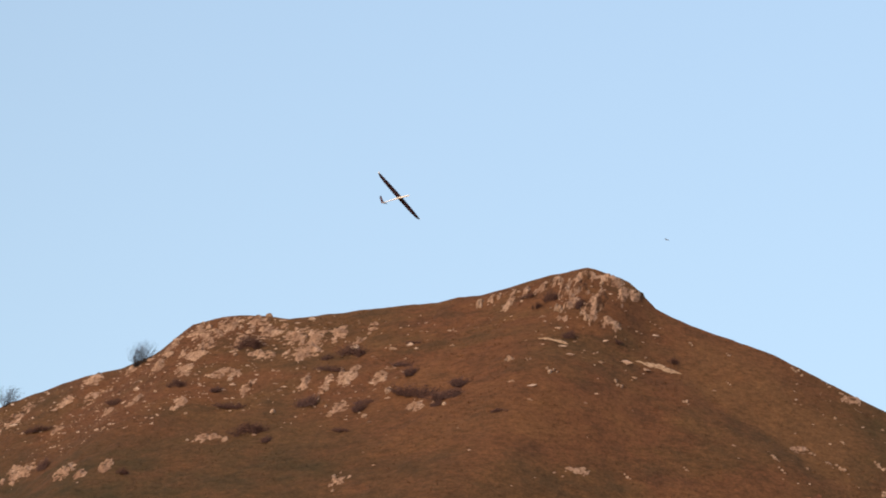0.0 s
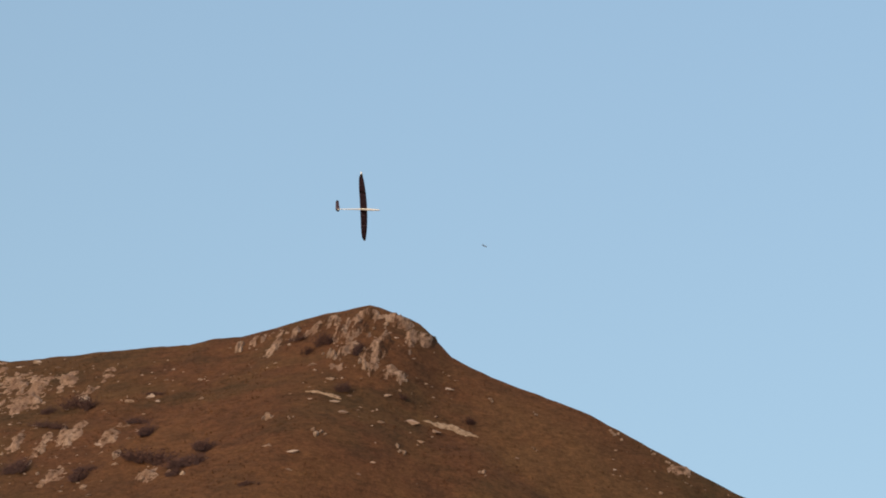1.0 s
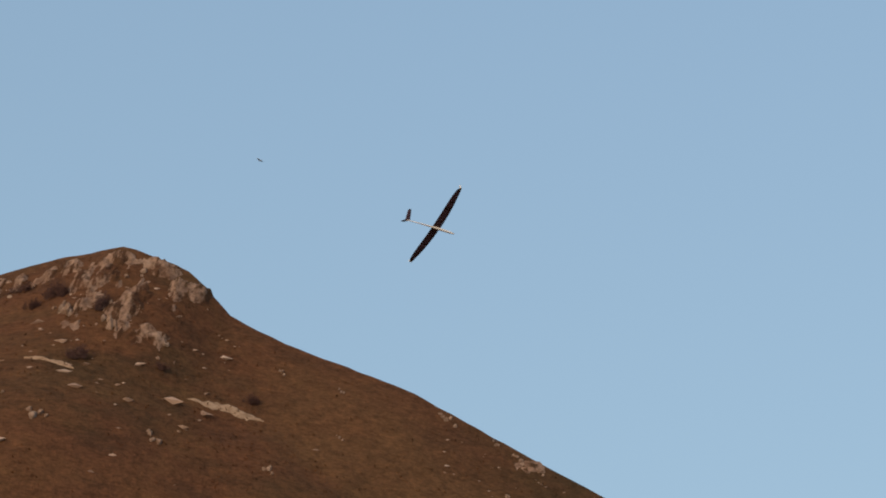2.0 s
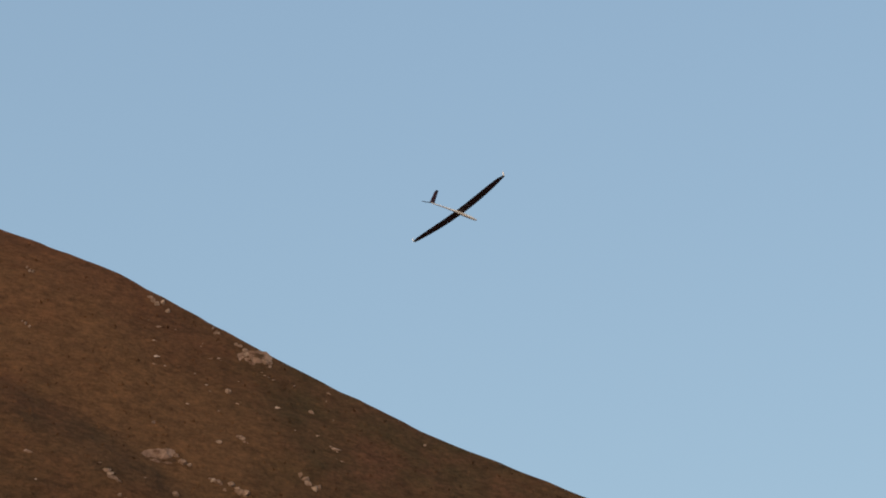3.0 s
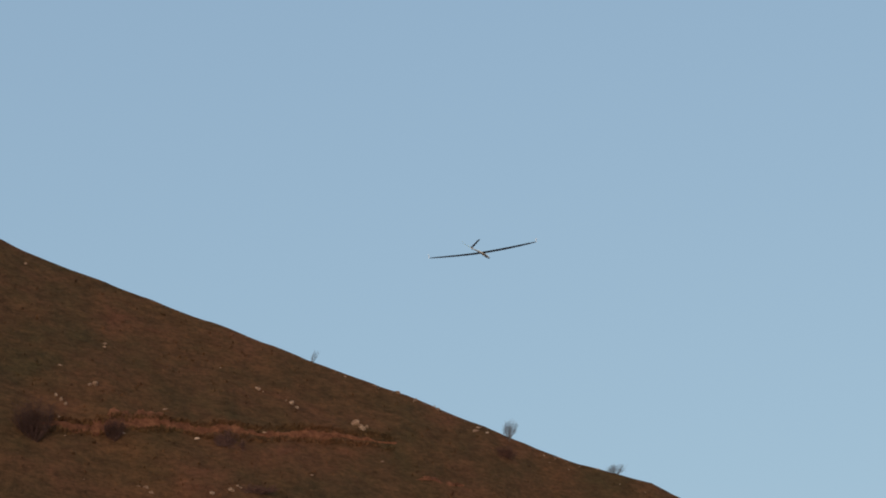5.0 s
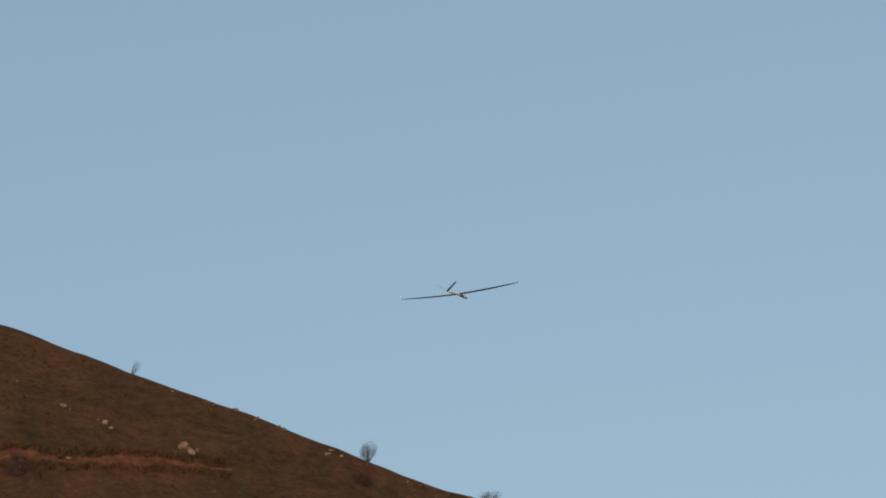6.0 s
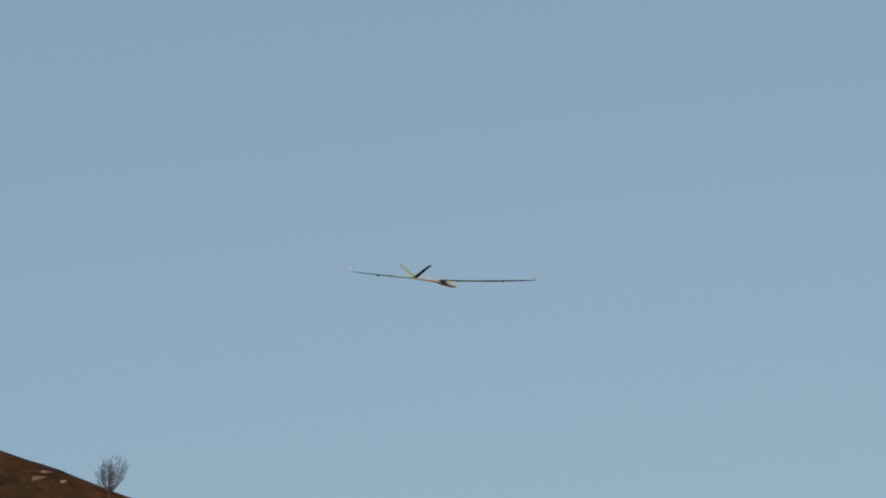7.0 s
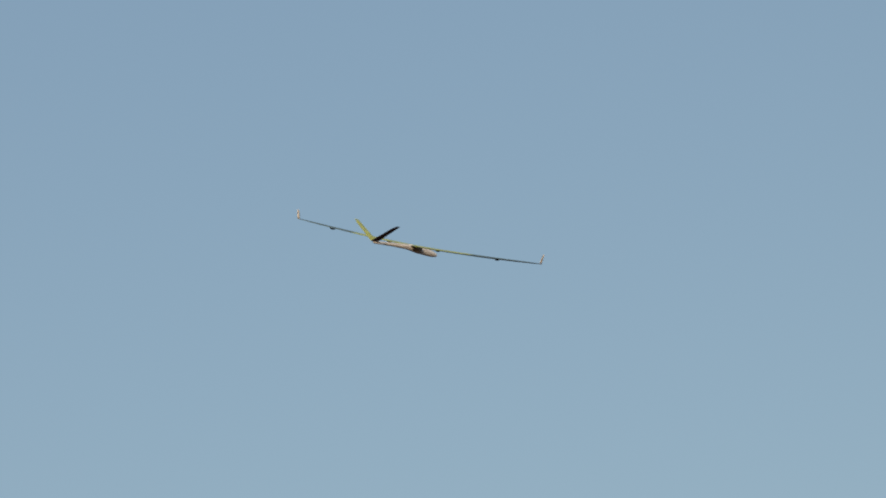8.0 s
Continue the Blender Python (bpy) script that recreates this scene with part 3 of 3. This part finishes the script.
def build_bushes():
    kinds = [build_bush(s) for s in (1, 2, 3)]
    for i, (x, y, w, h) in enumerate(BUSHES):
        z = float(land(x, y))
        m = pose(x, y, z, pick.uniform(12, 28), pick.uniform(-8, 8), pick.choice((0, 180)) + pick.uniform(-18, 18)) @ Matrix.Diagonal((w * 0.72, 0.25 * w + 0.3 * h, h * 1.2, 1))
        if i < 3:
            kinds[i].matrix_basis = m
        else:
            copy_thing(kinds[i % 3], m)


build_bushes()


def build_shrub(x, y, height, width, seed, label, lean=0.0, wands=22, twigs=5, low=0.0, kind="shrub", mat=BARK):
    """A sparse bare shrub: a few wands from the root that fan out and fork into thin twigs."""
    r = random.Random(seed)
    shrub = new(kind)
    shrub.matrix_basis = pose(x, y, float(land(x, y)))
    bv, bf = [], []
    fine = 0.004 + 0.0019 * height
    fork = Vector((lean * low * height, 0, low * height))
    if low:
        tv, tf = [], []
        stick(tv, tf, (0, 0, -0.15), fork * 0.55 + Vector((0.03, 0, 0)), 0.028 * height, 0.022 * height, 6)
        stick(tv, tf, fork * 0.55 + Vector((0.03, 0, 0)), fork, 0.022 * height, 0.018 * height, 6)
        link("trunk", tv, tf, mat, shrub)
    for _ in range(wands):
        f = r.uniform(-1, 1)
        a = fork * r.uniform(0.6, 1.0) + Vector((f * 0.1 * width, r.gauss(0, 0.03) * width, -0.1 if not low else 0))
        tall = height * r.uniform(0.55, 1.0) * (1 - 0.22 * f * f)
        b = Vector((f * width * 0.5 + lean * tall + r.gauss(0, 0.06) * width, r.gauss(0, 0.2) * width, tall))
        m = a.lerp(b, 0.5) + Vector((f * 0.09 * width, 0, -0.02 * height))
        stick(bv, bf, a, m, fine * 1.5, fine, 3)
        stick(bv, bf, m, b, fine, fine * 0.5, 3)
        for _ in range(twigs):
            c = m.lerp(b, r.uniform(-0.3, 0.95))
            d = c + Vector((r.gauss(lean * 0.05, 0.10) * width, r.gauss(0, 0.08) * width, r.uniform(0.02, 0.17) * height))
            stick(bv, bf, c, d, fine * 0.6, fine * 0.35, 3)
    link("crown", bv, bf, mat, shrub)
    return tagged(shrub, label, kind, "bare trees and shrubs")


build_shrub(-68.2, 0.4, 3.7, 3.7, 5, "bare grey wind-swept tree on the rocky shoulder", 0.3, 100, 11, 0.0, "tree")
build_shrub(-94.4, 2.6, 3.1, 3.8, 8, "bare grey tree on the lower crest", 0.2, 80, 10, 0.0, "tree")
build_shrub(53.3, 7.3, 0.78, 0.55, 9, "tiny bare shrub leaning in the wind on the crest", 0.55, 16, 4)
build_shrub(65.45, 8.73, 1.3, 0.95, 12, "small bare thorn tree on the crest", 0.18, 44, 12, 0.14, "tree")
build_shrub(72.5, 9.8, 0.6, 1.2, 15, "low spreading bare shrub on the crest", 0.2, 60, 8)
build_shrub(34.5, -4.5, 2.2, 2.1, 21, "tall leafless purple-brown thicket above the soil bank", 0.1, 90, 12, 0.0, "thicket", TWIG)
build_shrub(38.2, -3.4, 2.1, 1.9, 22, "tall leafless purple-brown thicket at the end of the soil bank", 0.0, 90, 12, 0.0, "thicket", TWIG)
build_shrub(41.95, -1.6, 1.25, 1.2, 23, "leafless purple-brown thicket in front of the soil bank", 0.05, 80, 12, 0.0, "thicket", TWIG)


# ---- the glider ----
SPAN = 1.5
CHORDS = [(0.0, 0.255), (0.45, 0.248), (0.8, 0.232), (1.1, 0.2), (1.3, 0.162), (1.42, 0.122), (1.5, 0.07)]


def wing_section(y):
    c = np.interp(abs(y), [k[0] for k in CHORDS], [k[1] for k in CHORDS])
    lead = 0.135 - 0.115 * (abs(y) / SPAN) ** 2.2
    z = 0.034 + 0.062 * (abs(y) / SPAN) ** 1.7
    pts = []
    n = 9
    xs = [0.5 * (1 - math.cos(math.pi * i / n)) for i in range(n + 1)]
    half = lambda s: 5 * 0.085 * (0.2969 * math.sqrt(s) - 0.126 * s - 0.3516 * s * s + 0.2843 * s ** 3 - 0.1036 * s ** 4)
    camber = lambda s: 0.022 * 4 * s * (1 - s)
    for s in reversed(xs):
        pts.append((lead - s * c, y, z + (camber(s) + half(s)) * c))
    for s in xs[1:-1]:
        pts.append((lead - s * c, y, z + (camber(s) - half(s)) * c))
    return pts, n


def wing_panel(parent, name, y0, y1, upper, lower, label):
    ys = np.linspace(y0, y1, 12)
    verts, faces, mats = [], [], []
    for y in ys:
        pts, n = wing_section(y)
        verts += pts
    k = 2 * n
    for i in range(len(ys) - 1):
        for j in range(k):
            a, b = i * k + j, i * k + (j + 1) % k
            f = (a, b, b + k, a + k)
            faces.append(f if y1 > y0 else f[::-1])
            mats.append(0 if j < n else 1)
    faces.append(tuple(range(k)) if y1 < y0 else tuple(range(k))[::-1])
    faces.append(tuple(range((len(ys) - 1) * k, len(ys) * k)))
    mats += [1, 1]
    ob = link(name, verts, faces, [upper, lower], parent, True, mats)
    if label:
        tagged(ob, label)
    return ob


def build_fin(parent, side, tail_x, length, angle):
    """One half of the V-tail: yellow on its inner, upper face, dark on its outer face."""
    verts, faces, mats = [], [], []
    n, rows = 8, 7
    for i in range(rows):
        s = i / (rows - 1)
        chord = 0.155 * (1 - 0.35 * s) * (1.0 if s < 0.9 else 0.72)
        c = Vector((tail_x + 0.05 - 0.05 * s, side * length * s * math.cos(angle), length * s * math.sin(angle) + 0.012))
        nrm = Vector((0, -side * math.sin(angle), math.cos(angle)))
        ring = [0.5 * (1 - math.cos(math.pi * j / n)) for j in range(n + 1)]
        th = lambda q: 0.045 * 4 * q * (1 - q) * chord * 0.5 + 0.0008
        for q in reversed(ring):
            verts.append(tuple(c + Vector((0.03 - q * chord, 0, 0)) + nrm * th(q)))
        for q in ring[1:-1]:
            verts.append(tuple(c + Vector((0.03 - q * chord, 0, 0)) - nrm * th(q)))
    k = 2 * n
    for i in range(rows - 1):
        for j in range(k):
            a, b = i * k + j, i * k + (j + 1) % k
            f = (a, b, b + k, a + k)
            faces.append(f if side > 0 else f[::-1])
            mats.append(0 if j < n else 1)
    faces += [tuple(range(k))[::-1], tuple(range((rows - 1) * k, rows * k))]
    mats += [1, 1]
    tagged(link("tail_fin", verts, faces, [YELLOW, CARBON], parent, True, mats), "V-tail fin, lime yellow inside and black outside")


def build_glider():
    glider = new("model_glider")
    # fuselage: a slim pod drawn out into a boom
    stations = [(0.612, 0.003, -0.026), (0.604, 0.012, -0.026), (0.575, 0.022, -0.024), (0.50, 0.031, -0.019), (0.38, 0.038, -0.011), (0.22, 0.042, 0.0), (0.08, 0.041, 0.006),
                (-0.06, 0.034, 0.012), (-0.2, 0.026, 0.014), (-0.45, 0.020, 0.012), (-0.7, 0.016, 0.008), (-0.93, 0.013, 0.004), (-0.96, 0.004, 0.004)]
    verts, faces = [], []
    k = 14
    for x, r, z in stations:
        for i in range(k):
            t = 2 * math.pi * i / k
            verts.append((x, r * 0.86 * math.cos(t), z + r * 1.08 * math.sin(t)))
    for i in range(len(stations) - 1):
        for j in range(k):
            a, b = i * k + j, i * k + (j + 1) % k
            faces.append((a, a + k, b + k, b))
    faces += [tuple(range(k)), tuple(range((len(stations) - 1) * k, len(stations) * k))[::-1]]
    link("fuselage", verts, faces, WHITE, glider, True)
    # wing saddle that carries the wing root
    sv, sf = [], []
    for x, w, top in ((0.19, 0.004, 0.036), (0.13, 0.03, 0.040), (0.03, 0.036, 0.041), (-0.09, 0.024, 0.036), (-0.16, 0.004, 0.026)):
        sv += [(x, -w, 0.012), (x, -w * 0.8, top), (x, w * 0.8, top), (x, w, 0.012)]
    for i in range(4):
        for j in range(4):
            a, b = i * 4 + j, i * 4 + (j + 1) % 4
            sf.append((a, a + 4, b + 4, b))
    sf += [(0, 1, 2, 3), (19, 18, 17, 16)]
    link("wing_saddle", sv, sf, WHITE, glider, True)
    for side in (1, -1):
        inner = wing_panel(glider, "inner_wing", 0.0, side * 0.74, YELLOW, CARBON, "inner wing panel, lime yellow above and black below")
        outer = wing_panel(glider, "outer_wing", side * 0.741, side * 1.44, SLATE, CARBON, "outer wing panel, slate green above and black below")
        tip = wing_panel(glider, "wing_tip", side * 1.4405, side * 1.5, SLATE, TIP, "rounded olive wing tip")
        build_fin(glider, side, -0.935, 0.315, 0.66)
        # upturned winglet
        wv, wf = [], []
        for s in np.linspace(0, 1, 6):
            y = side * (SPAN + 0.022 * s)
            z = 0.094 + 0.105 * s
            c = 0.062 * (1 - 0.4 * s * s)
            x0 = 0.018 - 0.025 * s
            wv += [(x0, y, z), (x0 - 0.4 * c, y + 0.0035, z), (x0 - c, y, z), (x0 - 0.4 * c, y - 0.0035, z)]
        for i in range(5):
            for j in range(4):
                a, b = i * 4 + j, i * 4 + (j + 1) % 4
                wf.append((a, b, b + 4, a + 4))
        wf += [(3, 2, 1, 0), (20, 21, 22, 23)]
        tagged(link("winglet", wv, wf, WHITE, tip, True), "small white upturned winglet")
        # servo fairings under the wing
        for y in (0.30, 1.02):
            x = 0.0 if y < 0.6 else -0.04
            z = float(np.interp(y, [0, 0.8, 1.5], [0.030, 0.050, 0.090]))
            fv, ff = [], []
            for s, w, d in ((0.05, 0.003, 0.002), (0.02, 0.011, 0.013), (-0.02, 0.011, 0.017), (-0.055, 0.006, 0.012), (-0.085, 0.002, 0.003)):
                fv += [(x + s, side * y - w, z), (x + s, side * y - w * 0.6, z - d), (x + s, side * y + w * 0.6, z - d), (x + s, side * y + w, z)]
            for i in range(4):
                for j in range(4):
                    a, b = i * 4 + j, i * 4 + (j + 1) % 4
                    ff.append((a, a + 4, b + 4, b))
            ff += [(0, 1, 2, 3), (19, 18, 17, 16)]
            link("servo_fairing", fv, ff, CARBON, inner if y < 0.6 else outer, True)
    return tagged(glider, "white model glider with lime and black wings flying over the hill", "glider")


GLIDER = build_glider()


# ---- a far bird ----
def build_bird():
    bird = new("bird")
    body_v, body_f = [], []
    ring = [(0.16, 0.004), (0.12, 0.02), (0.03, 0.035), (-0.08, 0.026), (-0.2, 0.03), (-0.24, 0.004)]
    for x, r in ring:
        for i in range(6):
            t = math.pi * i / 3
            body_v.append((x, r * math.cos(t), r * 0.8 * math.sin(t)))
    for i in range(len(ring) - 1):
        for j in range(6):
            a, b = i * 6 + j, i * 6 + (j + 1) % 6
            body_f.append((a, a + 6, b + 6, b))
    link("body", body_v, body_f, FEATHER, bird, True)
    for side in (1, -1):
        v = []
        for y, x0, x1, z in ((0.02, 0.07, -0.06, 0.01), (0.18, 0.09, -0.05, 0.05), (0.36, 0.03, -0.05, 0.04)):
            v += [(x0, side * y, z + 0.006), (x1, side * y, z + 0.004), (x1, side * y, z - 0.004), (x0, side * y, z - 0.006)]
        f = []
        for i in range(2):
            for j in range(4):
                a, b = i * 4 + j, i * 4 + (j + 1) % 4
                f.append((a, b, b + 4, a + 4))
        f += [(3, 2, 1, 0), (8, 9, 10, 11)]
        link("wing", v, f, FEATHER, bird, True)
    return tagged(bird, "small dark bird gliding far off in the sky", "bird")


BIRD = build_bird()


def motions():
    walk(GLIDER, [(t, pose(*p)) for t, *p in [
        (0, 30.972, -90.528, 14.304, -21.902, -4.988, -9.589),
        (0.5, 31.191, -79.518, 18.791, -26.539, -2.92, 3.474),
        (0.8, 32.031, -74.169, 20.585, -27.789, -4.229, 14.782),
        (1, 32.433, -70.432, 21.53, -30.263, -3.864, 20.858),
        (1.2, 32.03, -66.014, 22.57, -31.225, -3.86, 25.468),
        (2.3, 35.497, -44.235, 23.88, -22.867, -0.139, 48.311),
        (2.5, 36.649, -42.935, 23.202, -18.334, 1.44, 48.42),
        (2.8, 39.241, -41.528, 22.111, -18.109, -0.195, 49.105),
        (3, 40.416, -40.927, 21.385, -17.937, -0.321, 49.475),
        (3.5, 43.735, -39.413, 19.825, -12.053, -1.291, 47.572),
        (3.8, 45.822, -39.137, 18.876, -7.136, -0.053, 46.432),
        (4, 46.807, -39.515, 18.131, -6.095, -0.026, 48.358),
        (4.2, 47.88, -39.486, 17.279, -3.187, -0.795, 50.992),
        (5.3, 53.204, -36.066, 14.536, -0.839, -2.249, 57.951),
        (5.5, 54.132, -34.285, 14.465, -1.619, -2.812, 57.61),
        (5.8, 55.876, -33.369, 14.019, -0.51, -4.093, 54.013),
        (6, 57.246, -30.888, 14.23, 0.376, -4.814, 52.265),
        (6.2, 58.898, -28.405, 14.37, 1.843, -4.941, 50.163),
        (6.5, 61.005, -25.217, 14.507, 4.269, -5.396, 47.84),
        (6.8, 63.566, -20.906, 14.664, 8.355, -5.546, 42.87),
        (7, 65.329, -16.862, 14.799, 12.202, -5.526, 41.149),
        (7.2, 67.168, -14.248, 14.757, 15.513, -4.753, 38.465),
        (7.5, 69.202, -12.154, 14.726, 19.298, -4.523, 35.213),
        (7.8, 70.007, -11.253, 14.6, 21.412, -4.646, 33.867),
        (8, 70.626, -10.172, 14.543, 21.148, -4.677, 33.191)
    ]])
    walk(BIRD, [(t, pose(*p)) for t, *p in [
        (0, 9.181, -3.275, 45.959, 0.117, 0.086, 160.067),
        (0.5, 9.77, -0.559, 48.843, 0.247, 0.055, 159.885),
        (0.8, 9.328, 1.497, 50.218, 0.13, 0.128, 160.182),
        (1, 8.345, 3.143, 51.266, 0.288, 0.285, 160.491),
        (1.2, 7.175, 5.224, 52.345, -0.183, -0.023, 160.474),
        (2.3, 0.951, 14.592, 59.343, -0.037, 0.703, 163.349),
        (2.5, 0.263, 14.646, 60.002, -0.044, 0.793, 162.633),
        (8, -23.83, 57.2, 94.15, 0, 0, 160)
    ]])


motions()
